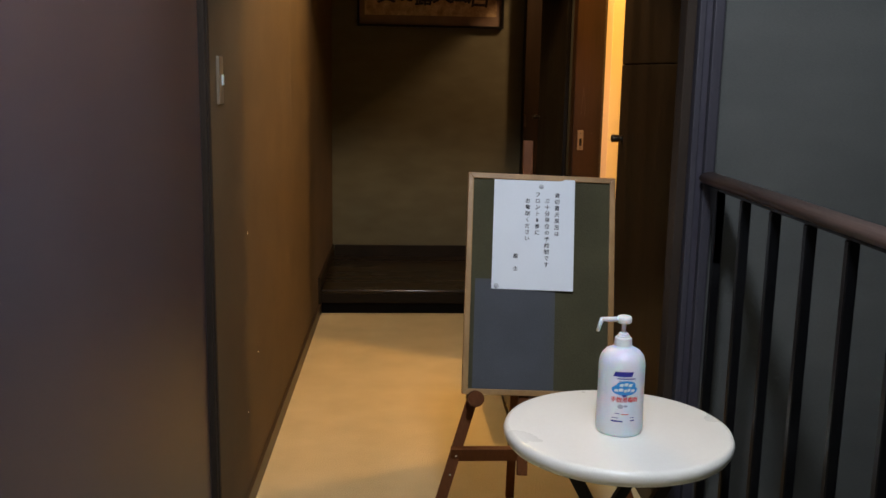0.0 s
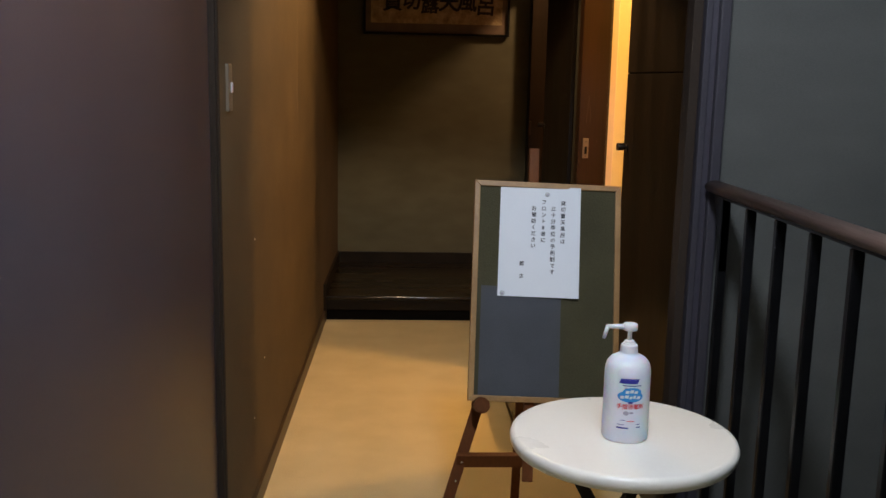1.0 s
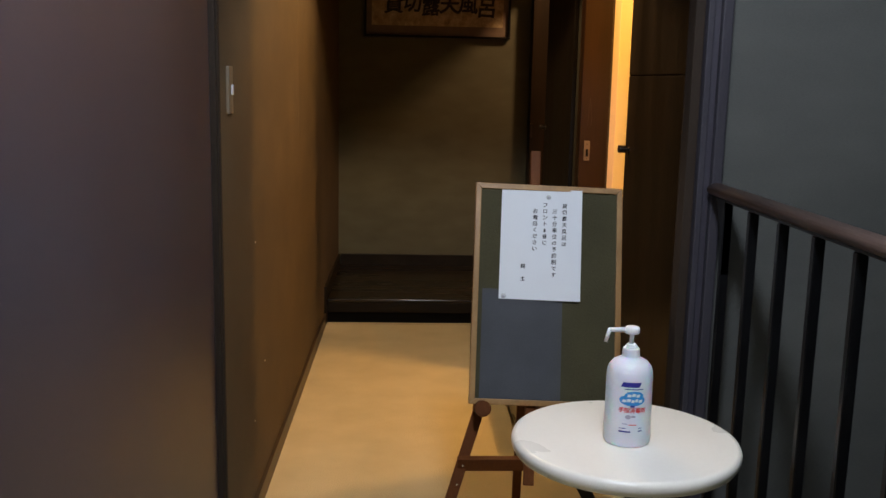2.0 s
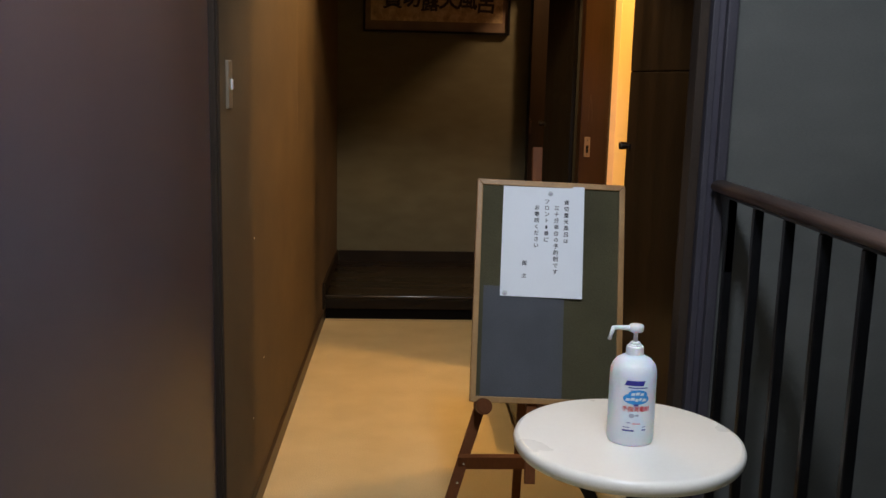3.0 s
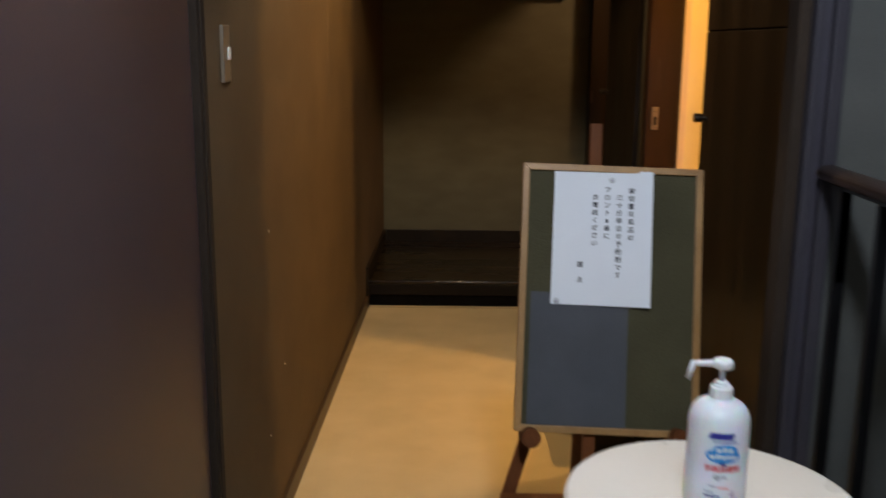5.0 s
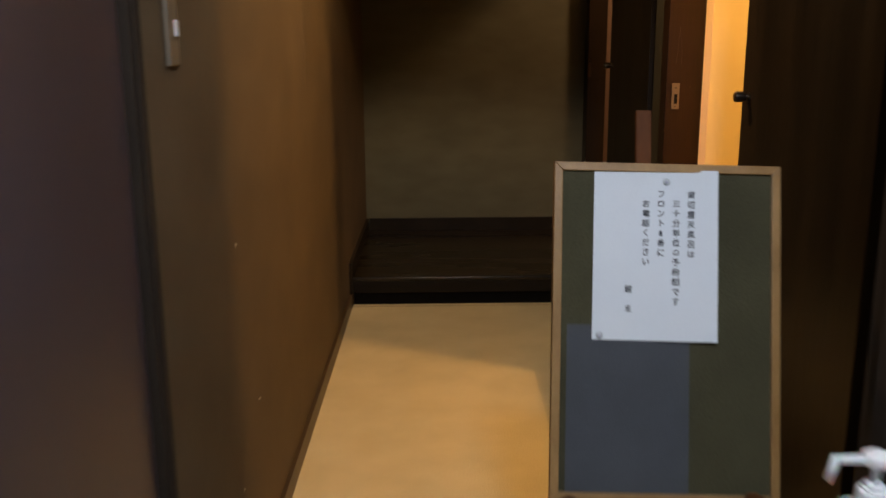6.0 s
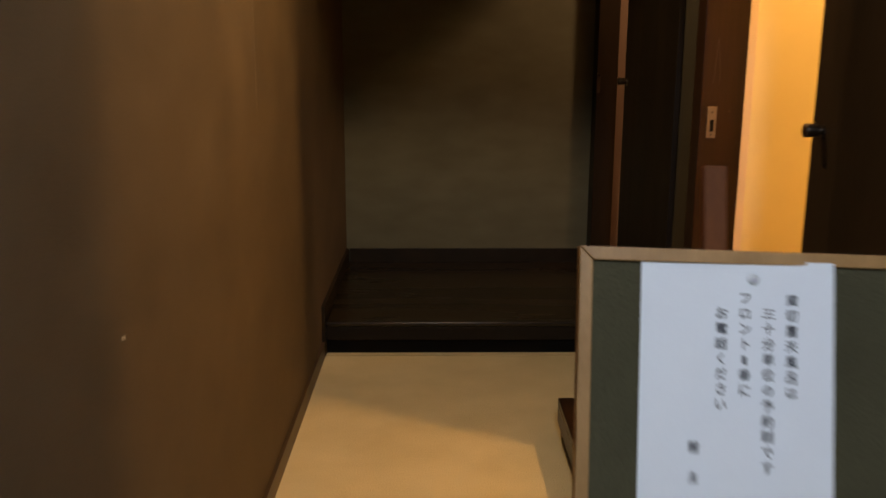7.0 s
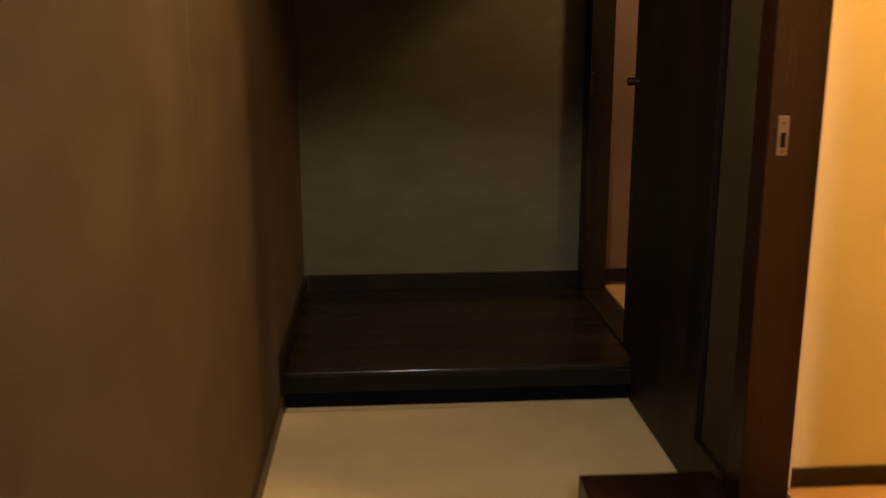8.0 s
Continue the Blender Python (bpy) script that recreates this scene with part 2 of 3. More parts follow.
setting("stair_landing", box(1.05, 2.8, -2.6, 2.5, -2.6, -2.5, 0), SKIRT, "dark brown floor of the lower landing", "floor")
setting("ceiling", prism([(-0.3, -2.75), (2.8, -2.75), (2.8, 2.52), (1.318, 2.52), (1.318, 6.2), (-0.3, 6.2)], CEILING, CEILING + 0.62), CEIL, "plain grey-brown ceiling boards", "ceiling")
setting("room_ceiling", box(1.32, 3.0, 2.525, 6.1, 2.955, 3.05, 0), CEIL, "plain ceiling of the rooms", "ceiling")
setting("header", box(-0.025, 1.128, 1.962, 2.02, 1.95, CEILING - 0.002, 0.003), PURPLE, "purple-grey painted header across the corridor", "trim")
setting("soffit", box(xl(4.4) - 0.05, 1.21, 4.45, 5.965, 2.24, CEILING - 0.003, 0), OLIVE, "lowered papered soffit over the alcove", "ceiling")

# long wall on the side of the doors, with two real doorways
E0, E1 = 1.252, 1.318
setting("wall_east_pier", box(E0, E1, 2.111, 3.04, 0, 2.39, 0), OLIVE, "grey-brown papered wall behind the open door", "wall")
# the weak light on this stretch is put into its darker paper
setting("wall_east_middle", box(1.2205, E1, 3.985, 4.96, 0.165, 2.39, 0), DIM, "grey-brown papered wall between two doorways, darkened as if in shade", "wall")
setting("wall_east_lintel", box(E0, E1, 3.04, 3.985, 2.12, 2.39, 0), WALL, "grey-brown papered wall over the doorway", "wall")
setting("wall_east_lintel_far", box(E0 + 0.004, E1, 4.96, 5.966, 2.0, 2.39, 0), WALL, "grey-brown papered wall over the far doorway", "wall")

jamb = thing("door_frame_1", "reddish-brown wooden door frame with a brass strike plate", "door frame", "structure")
part("jamb", box(1.172, 1.292, 3.9, 3.982, 0.0, 2.118, 0.003), JAMB, jamb)
part("jamb", box(1.253, 1.317, 3.042, 3.075, 0.16, 2.118, 0.003), JAMB, jamb)
part("head", box(1.253, 1.317, 3.076, 3.899, 2.09, 2.118, 0.003), JAMB, jamb)
sp = part("strike_plate", box(1.192, 1.217, 3.8965, 3.9035, 1.016, 1.102, 0.001, 1), STRIKE, jamb, "pale brass strike plate")
part("slot", box(1.2, 1.2105, 3.8955, 3.8985, 1.034, 1.066, 0), SOCKET, sp)
part("screw", rod((1.2045, 3.8962, 1.087), (1.2045, 3.899, 1.087), 0.003, seg=10), BRONZE, sp)
part("screw", rod((1.2045, 3.8962, 1.025), (1.2045, 3.899, 1.025), 0.003, seg=10), BRONZE, sp)
SCRATCH = ((1.203, 1.168), (1.207, 1.235), (1.2105, 1.285), (1.2155, 1.24), (1.2205, 1.20), (1.219, 1.165))
for (xa, za), (xb, zb) in zip(SCRATCH, SCRATCH[1:]):
    part("scratch", rod((xa, 3.9, za), (xb, 3.9, zb), 0.0005, seg=6), SCUFF, jamb)
for x, z, s in ((1.1735, 0.985, 0.004), (1.1735, 0.945, 0.0045), (1.252, 1.09, 0.0028), (1.1735, 0.62, 0.003), (1.262, 0.51, 0.0025)):
    c = bmesh.new()
    bmesh.ops.create_icosphere(c, subdivisions=1, radius=1, matrix=Matrix.Translation((x, 3.9005, z)) @ Matrix.Diagonal((s * 0.5, 0.0012, s, 1)))
    part("chip", c, SCUFF, jamb, "pale chip in the varnish")
part("threshold", box(1.195, 1.335, 3.076, 3.899, 0.0, 0.158, 0.004), JAMB, jamb)

jamb2 = thing("door_frame_2", "dark brown wooden door frame at the alcove corner", "door frame", "structure")
part("jamb", box(1.228, 1.327, 5.85, 5.964, 0.0, 1.998, 0.003), LEAF, jamb2)
part("jamb", box(1.2245, 1.319, 4.962, 4.99, 0.0, 1.998, 0.003), LEAF, jamb2)
part("head", box(1.254, 1.319, 4.992, 5.848, 1.965, 1.998, 0.003), LEAF, jamb2)
part("strike_plate", box(1.228, 1.245, 5.8475, 5.852, 1.0, 1.09, 0.001, 1), BRONZE, jamb2)
part("threshold", box(1.223, 1.335, 4.992, 5.848, 0.0, 0.149, 0.003), DARK, jamb2)

# rooms behind the doorways
setting("room_floor_base", box(1.336, 3.0, 2.55, 4.1, 0.0, 0.140, 0), PLANK, "pale timber subfloor of the washroom", "floor")
setting("room_wall_north", box(1.319, 3.0, 4.03, 4.13, 0.0, 2.95, 0), CREAM, "cream plaster wall of the lit washroom", "wall")
setting("room_wall_east", box(2.9, 3.0, 2.53, 4.03, 0.0, 2.95, 0), CREAM, "cream plaster end wall of the washroom", "wall")
setting("room_wall_south", box(1.319, 2.9, 2.53, 2.6, 0.0, 2.95, 0), CREAM, "cream plaster side wall of the washroom", "wall")
setting("room_corner_trim", box(1.3192, 1.352, 4.012, 4.029, 0.16, 2.38, 0.003), TRIM, "pale pinkish plaster corner strip", "trim")
setting("room_baseboard", box(1.3525, 2.89, 4.017, 4.0295, 0.158, 0.207, 0.002), DARK, "dark wooden baseboard of the washroom", "baseboard")
setting("room_two_floor_base", box(1.336, 2.7, 4.3, 6.0, 0.0, 0.138, 0), PLANK, "pale timber subfloor of the far room", "floor")
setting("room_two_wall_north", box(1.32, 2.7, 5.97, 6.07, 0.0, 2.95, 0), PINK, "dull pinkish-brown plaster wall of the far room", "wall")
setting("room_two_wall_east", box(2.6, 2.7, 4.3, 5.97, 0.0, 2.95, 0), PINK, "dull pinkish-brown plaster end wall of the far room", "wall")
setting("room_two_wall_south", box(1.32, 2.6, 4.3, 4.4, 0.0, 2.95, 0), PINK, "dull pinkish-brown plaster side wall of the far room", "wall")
setting("room_two_baseboard", box(1.33, 2.59, 5.957, 5.9695, 0.156, 0.215, 0.002), DARK, "dark wooden baseboard of the far room", "baseboard")

# baseboards of the corridor
setting("baseboard_west", prism([(xl(2.082), 2.082), (xl(2.082) + 0.012, 2.082), (xl(4.97) + 0.012, 4.97), (xl(4.97), 4.97)], 0.0, 0.062, 0.0015), SKIRT,
        "narrow dark wooden baseboard along the corridor", "baseboard")
setting("baseboard_alcove", prism([(xl(4.942), 4.942), (xl(4.942) + 0.014, 4.942), (xl(5.95) + 0.014, 5.95), (xl(5.95), 5.95)], 0.0, 0.212, 0.0015), DARK,
        "dark wooden baseboard beside the raised alcove floor", "baseboard")
setting("baseboard_north", box(0.026, 1.2275, 5.956, 5.969, 0.135, 0.21, 0.0015), DARK, "dark wooden baseboard under the alcove wall", "baseboard")
setting("plinth_east", box(1.206, 1.251, 3.984, 4.985, 0.0, 0.163, 0.003), LEAFB, "nearly black wooden plinth under the door wall", "baseboard")
setting("plinth_east_pier", box(1.2, 1.251, 2.112, 3.074, 0.0, 0.14, 0.003), DARK, "dark wooden plinth beside the step", "baseboard")

# raised alcove floor
step = thing("raised_step", "dark glossy wooden raised floor with a rounded nosing", "step", "structure")
tread = part("tread", box(xl(5.4) + 0.014, 1.221, 4.985, 5.956, 0.112, 0.1405, 0.001, 1), DARKX, step)
part("nosing", box(0.006, 1.205, 4.955, 4.9845, 0.122, 0.1425, 0.0095, 24), GLOSS, step, "glossy rounded front edge")
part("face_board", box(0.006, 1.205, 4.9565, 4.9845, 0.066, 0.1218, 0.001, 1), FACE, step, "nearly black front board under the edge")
# riser coloured near-black to paint the shade under the overhang
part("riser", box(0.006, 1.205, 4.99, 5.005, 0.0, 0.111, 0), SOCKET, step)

# frayed pile of the carpet where it meets the step
fringe = bmesh.new()
tuft = random.Random(7)
for k in range(520):
    x, y, h = 0.01 + 1.19 * (k + tuft.random()) / 520, 4.951 + tuft.uniform(-0.003, 0.0015), tuft.uniform(0.002, 0.0065)
    foot = [fringe.verts.new((x + 0.0022 * math.cos(a), y + 0.0018 * math.sin(a), 0.0)) for a in (0.3, 2.4, 4.5)]
    tip = fringe.verts.new((x + tuft.uniform(-0.002, 0.002), y + tuft.uniform(-0.002, 0.001), h))
    for a, b in ((0, 1), (1, 2), (2, 0)):
        fringe.faces.new((foot[a], foot[b], tip))
tagged(part("carpet_fringe", fringe, CARPET), "frayed beige carpet pile along the dark step", "carpet", "", "stuff")

# purple corner post at the end of the stair wall
post = thing("corner_post", "purple-grey painted corner post with a dark groove", "post", "structure")
part("moulding", box(1.071, 1.0865, 1.962, 2.02, 0, 1.9485, 0.003), PURPLE, post)
part("groove", box(1.087, 1.1025, 1.974, 2.02, 0, 1.9485, 0), GROOVE, post)
part("moulding", box(1.103, 1.1275, 1.958, 1.9875, -0.11, 1.9485, 0.004), PURPLE, post)
# shadow side of the post, its shade put into the dark brown
part("stop", box(1.048, 1.0705, 1.982, 2.03, 0, 1.9485, 0.003), EDGE, post, "post stop, dark brown to show its shaded side")
part("jamb_side", box(1.071, 1.117, 2.0205, 2.11, 0, 1.9485, 0.002), EDGE, post, "dark brown inner side of the post")

# ---- steel fire door beside the hall ----
fd = thing("door_3", "purple-grey painted steel door with a satin sheen, closed", "door", "structure")
part("leaf", box(-0.095, -0.043, 0.8, 2.016, 0.008, 2.05, 0.003), STEEL, fd)
part("frame", box(-0.16, -0.03, 2.024, 2.08, 0.0, 2.08, 0.004), EDGE, fd, "dark narrow steel frame")
part("rebate", box(-0.1, -0.0265, 2.04, 2.05, 0.0, 2.078, 0.002), EDGE, fd)
part("frame", box(-0.16, -0.039, 0.742, 0.797, 0.0, 2.08, 0.004), EDGE, fd)
part("frame_head", box(-0.16, -0.039, 0.797, 2.019, 2.053, 2.08, 0.004), EDGE, fd)

# ---- light switch ----
sw = thing("light_switch", "beige wall switch plate with a white rocker", "light switch")
part("plate", box(xl(2.3) - 0.004, xl(2.3) + 0.007, 2.274, 2.334, 1.25, 1.37, 0.003), PLATE, sw)
part("rocker", box(xl(2.3) + 0.006, xl(2.3) + 0.0102, 2.307, 2.328, 1.297, 1.324, 0.002), WHITE, sw, "small white rocker")


# ---- doors standing open along the wall ----
def sliding_door(fx, y0, y1, z0, seam, knob_z, label, veneer, thick=0.032):
    d = thing("sliding_door", label, "door", group="dark doors")
    if seam:
        part("panel", box(fx, fx + thick, y0, y1, z0, seam - 0.002, 0.0025), veneer, d)
        part("panel", box(fx, fx + thick, y0, y1, seam + 0.002, 2.1, 0.0025), veneer, d)
        part("groove_strip", box(fx + 0.005, fx + thick - 0.002, y0 + 0.002, y1 - 0.0005, seam - 0.002, seam + 0.002, 0), SOCKET, d)
    else:
        part("panel", box(fx, fx + thick, y0, y1, z0, 2.1, 0.0025), veneer, d)
    kx, ky = fx, y1 - 0.052
    handle = part("pull_handle", rod((kx + 0.002, ky, knob_z), (kx - 0.012, ky, knob_z), 0.007, seg=14), BRONZE, d, "small dark bronze pull", True)
    k = lathe([(0.008, 0), (0.0125, 0.001), (0.0135, 0.004), (0.0138, 0.016), (0.0142, 0.023), (0.0128, 0.027), (0.008, 0.0288)], 24)
    k.transform(Matrix.Translation((kx - 0.01, ky, knob_z)) @ pose(0, 0, 0, 0, -90, 0))
    part("knob", k, BRONZE, handle, "", True)
    part("rose", rod((kx + 0.001, ky, knob_z - 0.004), (kx - 0.003, ky, knob_z - 0.004), 0.015, seg=20), BRONZE, d)
    return d


sliding_door(1.203, 2.43, 3.205, 0.165, 1.376, 1.119, "dark veneered wooden door slid open with a bronze pull", LEAF)
sliding_door(1.2, 4.29, 5.068, 0.165, 0, 1.105, "nearly black wooden door half open beside the alcove", LEAFB, 0.018)

# ---- framed calligraphy over the alcove ----
pic = thing("framed_calligraphy", "framed calligraphy on aged gold paper, black brush characters", "picture")
PX0, PX1, PZ0, PZ1 = 0.172, 1.094, 1.61, 2.0
for x0, x1, z0, z1 in ((PX0, PX1, PZ0, PZ0 + 0.014), (PX0, PX1, PZ1 - 0.014, PZ1), (PX0, PX0 + 0.014, PZ0 + 0.0141, PZ1 - 0.0141), (PX1 - 0.014, PX1, PZ0 + 0.0141, PZ1 - 0.0141)):
    part("frame_bar", box(x0, x1, 5.925, 5.968, z0, z1, 0.003), BLACK, pic)
part("mount", box(PX0 + 0.0142, PX1 - 0.0142, 5.945, 5.966, PZ0 + 0.0142, PZ1 - 0.0142, 0), MOUNT, pic, "brown cloth mount")
part("sheet", box(PX0 + 0.046, PX1 - 0.046, 5.9425, 5.9448, PZ0 + 0.072, PZ1 - 0.05, 0), SCROLL, pic, "aged gold paper")
for k, c in enumerate("貸切露天風呂"):
    lettering("character", [(c, -0.281 + 0.1175 * k, 0)], 0.127, INK, pic,
          Matrix.Translation(((PX0 + PX1) / 2, 5.9415, 1.806 + 0.012 * math.sin(2.2 * k))) @ pose(0, 0, 0, 90, 0, 0), 0.0015)

# ---- dark stepping block at the lit doorway ----
blk = thing("stepping_block", "dark reddish-brown wooden stepping block before the lit doorway", "step stool")
part("top", box(0.842, 1.194, 3.12, 4.14, 0.068, 0.15, 0.004), BLOCK, blk)
part("base", box(0.862, 1.19, 3.15, 4.12, 0.0, 0.0675, 0.003), BLOCK, blk)

# ---- stair railing ----
rl = thing("stair_railing", "black steel stair railing with a red-brown wooden handrail", "railing")
hr = bmesh.new()
bmesh.ops.create_circle(hr, cap_ends=True, segments=20, radius=1, matrix=Matrix.Diagonal((0.024, 0.0145, 1, 1)))
r = bmesh.ops.extrude_face_region(hr, geom=hr.faces[:])
bmesh.ops.translate(hr, vec=(0, 0, 4.2), verts=[v for v in r["geom"] if isinstance(v, bmesh.types.BMVert)])
bmesh.ops.recalc_face_normals(hr, faces=hr.faces[:])
hr.transform(Matrix.Translation((1.115, 1.954, 1.1125)) @ pose(0, 0, 0, 90, 0, 0))
part("handrail", hr, RAIL, rl, "rounded red-brown wooden handrail", True)
part("flat_bar", box(1.107, 1.123, -2.2, 1.925, 1.0925, 1.0985, 0.001, 1), BLACK, rl)
for k in range(27):
    y = 1.876 - 0.1525 * k
    part("baluster", box(1.105, 1.125, y - 0.008, y + 0.008, -0.1, 1.092, 0.002, 1), BLACK, rl)
gusset = prism([(1.868, 0.93), (1.886, 0.985), (1.898, 1.03), (1.912, 1.066), (1.932, 1.0975), (1.868, 1.0975)], 1.106, 1.124, 0.001)
gusset.transform(Matrix(((0, 0, 1, 0), (1, 0, 0, 0), (0, 1, 0, 0), (0, 0, 0, 1))))
part("bracket", gusset, BLACK, rl, "curved black steel bracket under the rail end")
part("bottom_bar", box(1.101, 1.129, -2.2, 1.93, -0.05, -0.01, 0.002), BLACK, rl)

# ---- round side table ----
TX, TY, TZ = 0.847, 1.622, 0.645
tb = thing("side_table", "round cream-white side table on dark wooden legs", "table")
top = lathe([(0.212, -0.032), (0.2225, -0.0295), (0.2275, -0.021), (0.2288, -0.011), (0.2255, -0.0025), (0.218, 0.0)], 96)
top.transform(Matrix.Translation((TX, TY, TZ)))
part("tabletop", top, TABLE, tb, "cream-white lacquered round top", True)
for y in (-0.075, 0.075):
    for side, dy in ((-1, -0.011), (1, 0.011)):
        part("leg", bar((TX - side * 0.205, TY + y + dy, 0.0), (TX + side * 0.118, TY + y + dy, TZ - 0.036), 0.022, 0.02, (1, 0, 0)), DARK, tb, "dark crossed folding leg")
for side in (-1, 1):
    part("rail", bar((TX + side * 0.118, TY - 0.12, TZ - 0.0425), (TX + side * 0.118, TY + 0.12, TZ - 0.0425), 0.024, 0.019), DARK, tb)
part("stretcher", rod((TX - 0.03, TY - 0.1, 0.315), (TX - 0.03, TY + 0.1, 0.315), 0.007), DARK, tb)

# ---- pump bottle ----
BX, BY = 0.845, 1.603
bt = thing("pump_bottle", "milky white plastic hand sanitizer pump bottle on the table", "bottle")


def put(bm):
    bm.transform(Matrix.Translation((BX, BY, TZ)) @ pose(0, 0, 0, 0, 0, 3))
    return bm


R = 0.0455
body = lathe([(0.038, 0.0), (0.043, 0.0015), (R, 0.006), (R, 0.05), (R, 0.11), (R, 0.135), (0.0445, 0.147), (0.041, 0.157), (0.034, 0.1655),
              (0.025, 0.1705), (0.0185, 0.173), (0.0175, 0.1765)], 64)
part("body", put(body), BOTTLE, bt, "", True)
part("collar", put(lathe([(0.0172, 0.1745), (0.0178, 0.1755), (0.0166, 0.190), (0.0155, 0.1918), (0.0128, 0.1922), (0.0125, 0.195), (0.0102, 0.1955), (0.0100, 0.199), (0.008, 0.2005)], 36)), WHITE, bt, "white screw collar")
pump = part("pump", put(lathe([(0.0045, 0.199), (0.0045, 0.2185), (0.0075, 0.2198), (0.0132, 0.2206), (0.0147, 0.2222), (0.0149, 0.2288), (0.0143, 0.2322), (0.0120, 0.2342), (0.0060, 0.2350), (0.0015, 0.2352)], 28)), WHITE, bt, "white pump head", True)
noz = bmesh.new()
noz = join(noz, rod((-0.008, 0, 0.2275), (-0.046, 0, 0.2285), 0.0055, 0.0042))
noz = join(noz, rod((-0.0445, 0, 0.2305), (-0.0525, 0, 0.2045), 0.0042, 0.0034))
part("nozzle", put(noz), WHITE, pump, "", True)


def wrap(points, off=0.0004):
    """Label shape (x along the front, z up) laid on the round front of the bottle."""
    bm = bmesh.new()
    f = bm.faces.new([bm.verts.new((x, 0, z)) for x, z in points])
    for k in range(-9, 10):
        g = bm.verts[:] + bm.edges[:] + bm.faces[:]
        bmesh.ops.bisect_plane(bm, geom=g, plane_co=(k * 0.004, 0, 0), plane_no=(1, 0, 0))
    return curl(bm, off)


def curl(bm, off=0.0004):
    for v in bm.verts:
        a = v.co.x / R
        v.co = Vector(((R + off) * math.sin(a), -(R + off) * math.cos(a), v.co.z))
    return bm


def oval(cx, cz, rx, rz, n=36):
    return [(cx + rx * math.cos(2 * math.pi * k / n), cz + rz * math.sin(2 * math.pi * k / n)) for k in range(n)]


def strip(x0, x1, z0, z1, lean=0.0):
    return [(x0, z0), (x1, z0), (x1 + lean, z1), (x0 + lean, z1)]


def printed(name, shapes, material, off=0.0004, label=""):
    bm = bmesh.new()
    for s in shapes:
        bm = join(bm, wrap(s, off))
    return part(name, put(bm), material, bt, label)


LX = -0.006
printed("navy_badge", [strip(LX - 0.0235, LX + 0.0125, 0.1245, 0.1342, 0.004)], NAVY)
printed("blue_emblem", [oval(LX, 0.0985, 0.0255, 0.0115)], BLUE)
printed("blue_emblem", [oval(LX + 0.003, 0.1075, 0.0185, 0.009)], BLUE, 0.0006)
# white bars across the emblem
for z0, z1, spans in ((0.1050, 0.1122, ((-0.0105, -0.0035), (-0.0020, 0.0050), (0.0065, 0.0130))),
                      (0.0940, 0.1012, ((-0.0205, -0.0130), (-0.0115, -0.0040), (-0.0025, 0.0030), (0.0045, 0.0095), (0.0110, 0.0185)))):
    for k, (x0, x1) in enumerate(spans):
        printed("emblem_bar", [strip(LX + x0, LX + x1, z0 + 0.0012 * (k % 2), z1 - 0.0016 * ((k + 1) % 2), 0.0016)], WHITE, 0.0010)
printed("navy_bar", [strip(LX - 0.011, LX + 0.014, 0.1142, 0.1154)], NAVY)
printed("navy_bar", [strip(LX - 0.016, LX + 0.021, 0.1195, 0.1213)], NAVY)
printed("navy_bar", [strip(LX - 0.004, LX + 0.0045, 0.0845, 0.0885)], NAVY, 0.0010)
red = [(c, LX - 0.021 + 0.0108 * k, 0) for k, c in enumerate("手指消毒剤")]
word = lettering("red_writing", red, 0.0112, RED, bt, pose(0, 0, 0.0775, 90, 0, 0), 0.00013)
w = bmesh.new()
w.from_mesh(word.data)
put(curl(w)).to_mesh(word.data)
w.free()
printed("grey_mark", [oval(LX - 0.007, 0.0645, 0.0055, 0.0045, 14)], GREYINK)
printed("grey_mark", [oval(LX + 0.003, 0.0655, 0.0045, 0.0022, 14)], GREYINK)
printed("red_bar", [strip(LX - 0.005, LX + 0.010, 0.0478, 0.0494)], RED)
for x0, x1, z0, z1 in ((-0.017, -0.008, 0.0495, 0.0507), (-0.023, -0.010, 0.0402, 0.0414), (-0.024, -0.001, 0.0328, 0.0358), (0.014, 0.022, 0.0412, 0.0424), (0.014, 0.0225, 0.0348, 0.0372)):
    printed("navy_bar", [strip(LX + x0, LX + x1, z0, z1)], NAVY)

# ---- easel with its notice board ----
CX = 0.764


def ey(z):
    """Depth of the easel's front plane at a height."""
    return 2.168 + 0.309 * (z - 0.53)


es = thing("easel", "brown varnished wooden folding easel on the carpet", "easel")
for s in (-1, 1):
    leg = part("front_leg", bar((CX + s * 0.332, ey(0) + 0.006, 0.0), (CX + s * 0.026, ey(0.9) + 0.022, 0.9), 0.028, 0.018), EASEL, es)
    for z in (0.33, 0.375):
        x = CX + s * (0.332 - 0.340 * z)
        part("bolt", rod((x, ey(z) - 0.012, z), (x, ey(z) - 0.001, z), 0.0024, seg=10), BOLT, leg)
    px, pz = CX + s * 0.157, 0.510
    peg = part("peg", rod((px, ey(pz) + 0.018, pz - 0.004), (px, ey(pz) - 0.058, pz + 0.020), 0.0205, seg=24), EASEL, es, "round turned wooden peg")
    part("peg_face", rod((px, ey(pz) - 0.0575, pz + 0.0198), (px, ey(pz) - 0.0592, pz + 0.0204), 0.0165, 0.0155, seg=24), EASEL, peg)
part("crossbar", bar((CX - 0.218, ey(0.375) + 0.004, 0.375), (CX + 0.218, ey(0.375) + 0.004, 0.375), 0.016, 0.038, (0, 1, 0.3)), EASEL, es)
mast = part("mast", bar((CX - 0.036, ey(0.328) - 0.012, 0.328), (CX - 0.006, ey(1.16) + 0.026, 1.16), 0.0265, 0.016), EASEL, es)
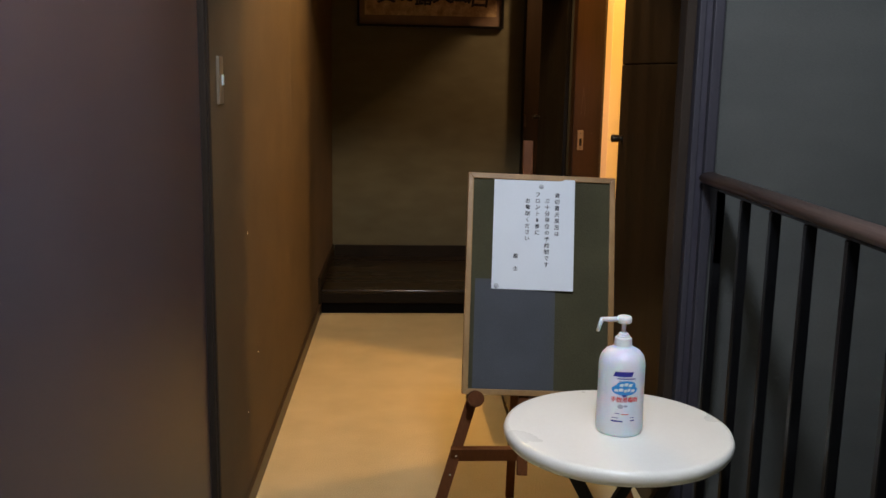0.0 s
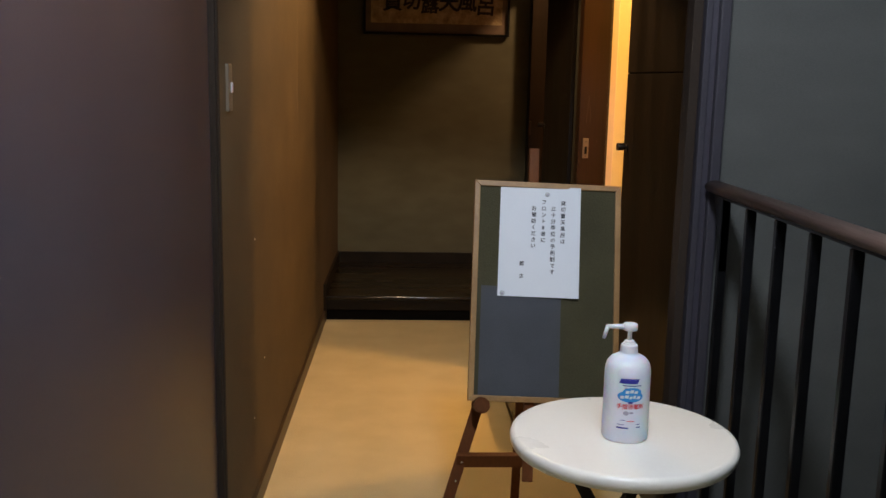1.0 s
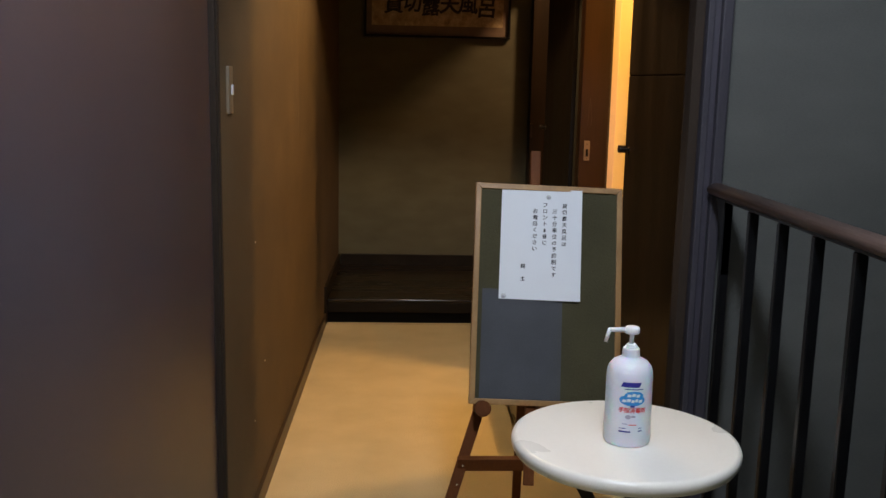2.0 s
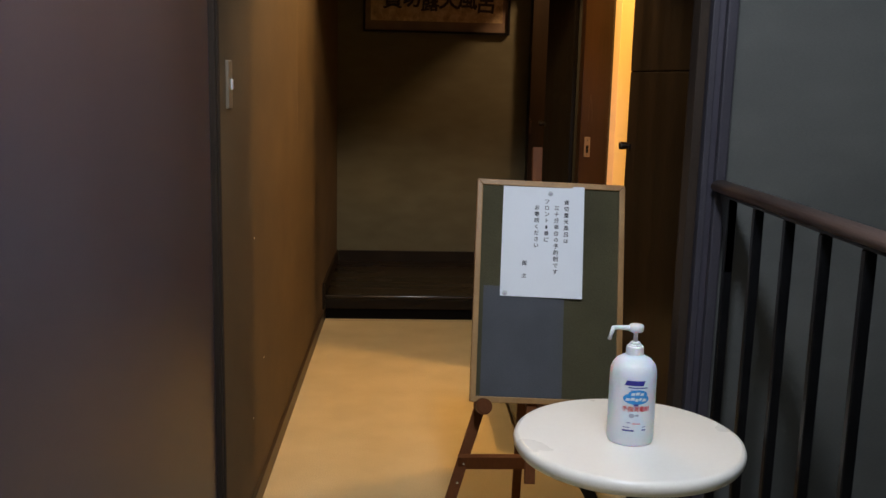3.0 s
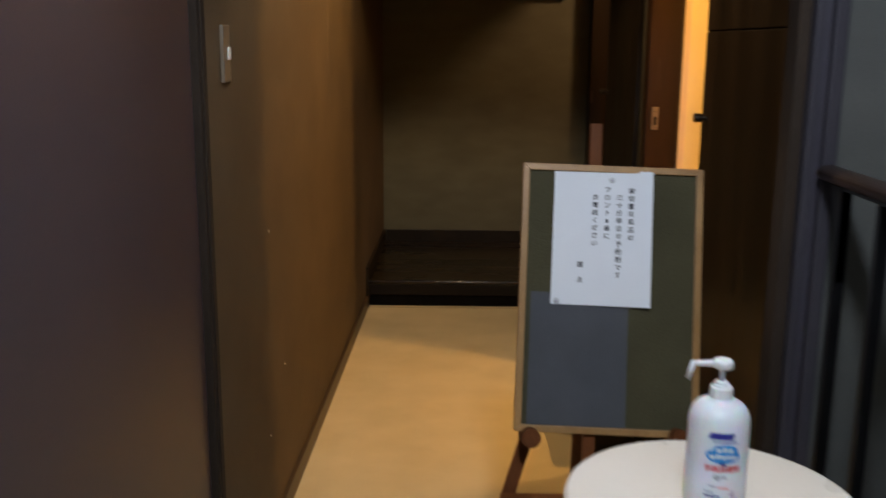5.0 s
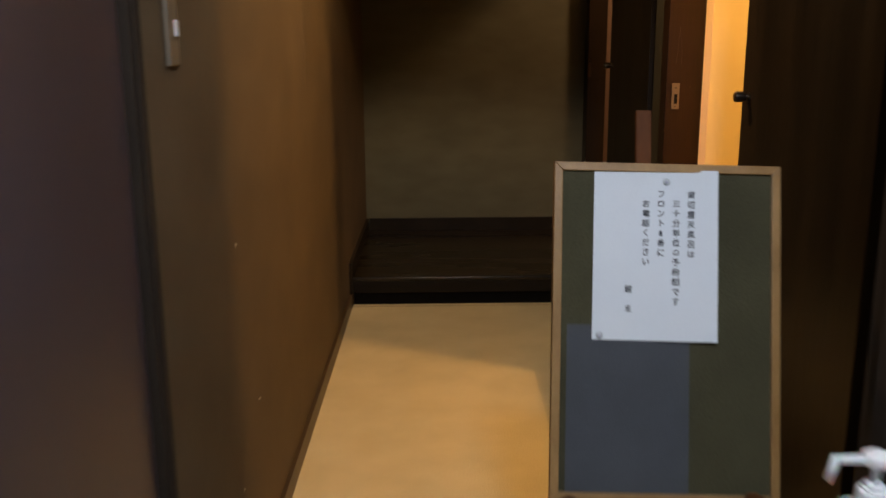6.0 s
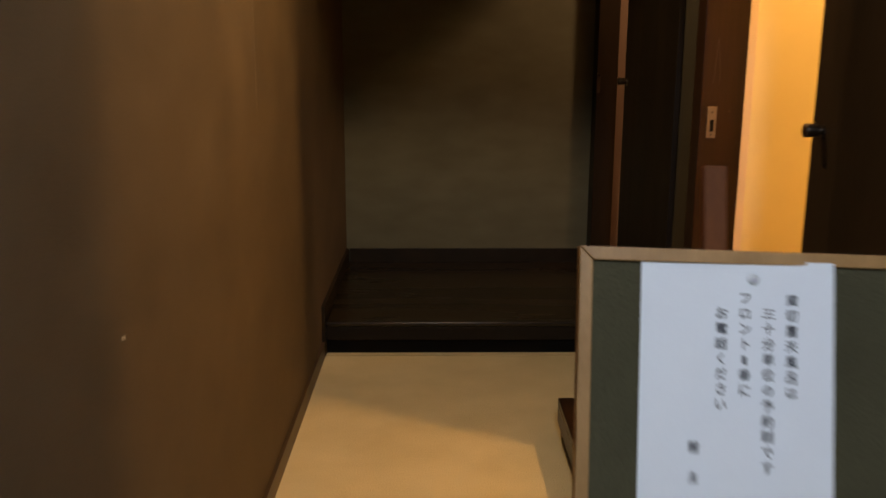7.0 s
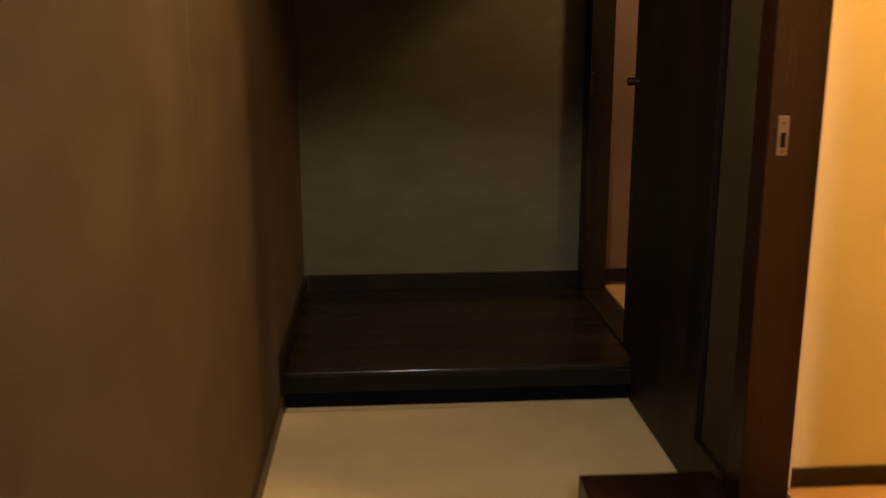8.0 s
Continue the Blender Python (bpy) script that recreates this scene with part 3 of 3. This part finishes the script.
part("bolt", rod((CX - 0.034, ey(0.38) - 0.024, 0.38), (CX - 0.034, ey(0.38) - 0.01, 0.38), 0.0024, seg=10), BOLT, mast)
part("rear_leg", bar((CX + 0.012, 2.66, 0.0), (CX - 0.020, ey(0.9) + 0.045, 0.9), 0.026, 0.018), EASEL, es)
part("stay_wire", rod((CX - 0.03, ey(0.375) + 0.01, 0.39), (CX - 0.02, 2.42, 0.56), 0.0018, seg=8), BRASS, es)

nb = thing("notice_board", "green-grey felt notice board in a light oak frame", "notice board")
BW, BH, FW = 0.392, 0.580, 0.015
tilt = math.degrees(math.atan(0.309))
BOARD = Matrix.Translation((0.5735, 2.150, 0.527)) @ pose(0, 0, 0, 90 - tilt, 0, 0) @ pose(0, 0, 0, 0, 0, -1.9)


def on_board(bm):
    bm.transform(BOARD)
    return bm


part("felt_panel", on_board(box(FW, BW - FW, FW, BH - FW, -0.012, 0.0, 0)), FELT, nb)
G = 0.0002
for corners in ([(0, 0), (BW, 0), (BW - FW - G, FW), (FW + G, FW)], [(0, BH), (FW + G, BH - FW), (BW - FW - G, BH - FW), (BW, BH)],
                [(0, G), (FW, FW + G), (FW, BH - FW - G), (0, BH - G)], [(BW, G), (BW, BH - G), (BW - FW, BH - FW - G), (BW - FW, FW + G)]):
    part("frame_bar", on_board(prism(corners, -0.014, 0.006, 0.0016)), OAK, nb, "light oak moulding with mitred corners")
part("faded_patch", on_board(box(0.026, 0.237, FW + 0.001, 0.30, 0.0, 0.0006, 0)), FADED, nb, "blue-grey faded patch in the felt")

# paper notice with its brushed columns
pn = thing("paper_notice", "white paper notice with black brushed vertical writing", "notice")
PM = BOARD @ Matrix.Translation((0.0685, 0.2745, 0.0016)) @ pose(0, 0, 0, 0, 0, -0.2)


def lift(x, y):
    """How far the loosely pinned sheet bows off the felt."""
    u, v = x / 0.2135, y / 0.2955
    return 0.009 * u ** 2 * (0.6 + 0.4 * (1 - v)) + 0.0012 * math.sin(3.1 * u) * (1 - v)


sheet = bmesh.new()
bmesh.ops.create_grid(sheet, x_segments=12, y_segments=16, size=0.5)
for v in sheet.verts:
    x, y = v.co.x + 0.5, v.co.y + 0.5
    v.co = Vector((x * 0.2135, y * 0.2955, lift(x * 0.2135, y * 0.2955)))
g = bmesh.ops.extrude_face_region(sheet, geom=sheet.faces[:])
bmesh.ops.translate(sheet, vec=(0, 0, 0.0004), verts=[v for v in g["geom"] if isinstance(v, bmesh.types.BMVert)])
bmesh.ops.recalc_face_normals(sheet, faces=sheet.faces[:])
sheet.transform(PM)
part("sheet", sheet, PAPER, pn)
COLUMNS = ((0.1670, 0.2515, 0.0170, "貸切露天風呂は"), (0.1415, 0.2360, 0.0169, "三十分単位の予約制です"), (0.1155, 0.2525, 0.0169, "フロント"),
           (0.0895, 0.2350, 0.0167, "お電話ください"), (0.0610, 0.0870, 0.0330, "館主"))
for x, y, gap, words in COLUMNS:
    for k, c in enumerate(words):
        lettering("character", [(c, x, y - gap * k)], 0.0138, INK, pn, PM @ Matrix.Translation((0, 0, 0.0008)), 0.00012, "", lift)
for k, c in ((5, "番"), (6, "に")):
    lettering("character", [(c, 0.1155, 0.2525 - 0.0169 * k)], 0.0138, INK, pn, PM @ Matrix.Translation((0, 0, 0.0008)), 0.00012, "", lift)
dash = box(0.1130, 0.1180, 0.1805, 0.1895, 0.0006 + lift(0.111, 0.18), 0.0009 + lift(0.111, 0.18), 0)
dash.transform(PM)
part("ink_bar", dash, INK, pn)


def tack(x, y):
    t = thing("thumbtack", "small clear-headed thumbtack in the paper notice", "thumbtack", group="thumbtacks")
    k = lathe([(0.0060, 0.0), (0.0064, 0.001), (0.0058, 0.0024), (0.0042, 0.0036), (0.0014, 0.0041)], 18)
    k.transform(PM @ Matrix.Translation((x, y, 0.0004 + lift(x, y))))
    head = part("head", k, TACK, t, "clear plastic head", True)
    pin = lathe([(0.0026, 0.0), (0.0028, 0.0006), (0.0020, 0.0010), (0.0004, 0.0012)], 12)
    pin.transform(PM @ Matrix.Translation((x, y - 0.0012, 0.0040 + lift(x, y))))
    part("pin_cap", pin, GREYINK, head)


tack(0.1245, 0.2745)
tack(0.0125, 0.0075)

# ---- small marks on the long wall ----
for y, z, s in ((2.684, 0.85, 0.0034), (2.84, 0.43, 0.0028), (2.63, 0.30, 0.0024)):
    c = bmesh.new()
    bmesh.ops.create_icosphere(c, subdivisions=1, radius=1, matrix=Matrix.Translation((xl(y), y, z)) @ Matrix.Diagonal((0.0015, s, s * 1.4, 1)))
    tagged(part("wall_chip", c, SPECK), "small pale chip in the papered wall", "wall damage", "wall chips", "structure")
tagged(part("wallpaper_seam", box(xl(3.8) - 0.001, xl(3.8) + 0.0005, 3.8, 3.8009, 1.1, 2.39, 0), SEAM), "fine vertical seam of the wallpaper", "wall seam", "", "structure")

# ---- floor boards of the rooms ----
ROOM = thing("room_floor", "light wooden plank floor of the washroom", "floor", "structure")
ROOM2 = thing("room_two_floor", "light wooden plank floor of the far room", "floor", "structure")
board = mesh_of(box(0, 1.55, 0, 0.0745, 0, 0.014, 0.0012, 1), PLANK)
for parent, x0, y0, n, z in ((ROOM, 1.337, 2.61, 19, 0.1415), (ROOM2, 1.337, 4.41, 20, 0.1395)):
    for k in range(n):
        ob = new("plank", board)
        ob.parent = parent
        ob.matrix_basis = Matrix.Translation((x0, y0 + 0.0745 * k, z)) @ Matrix.Diagonal((0.99 if parent is ROOM else 0.8, 1, 1, 1))
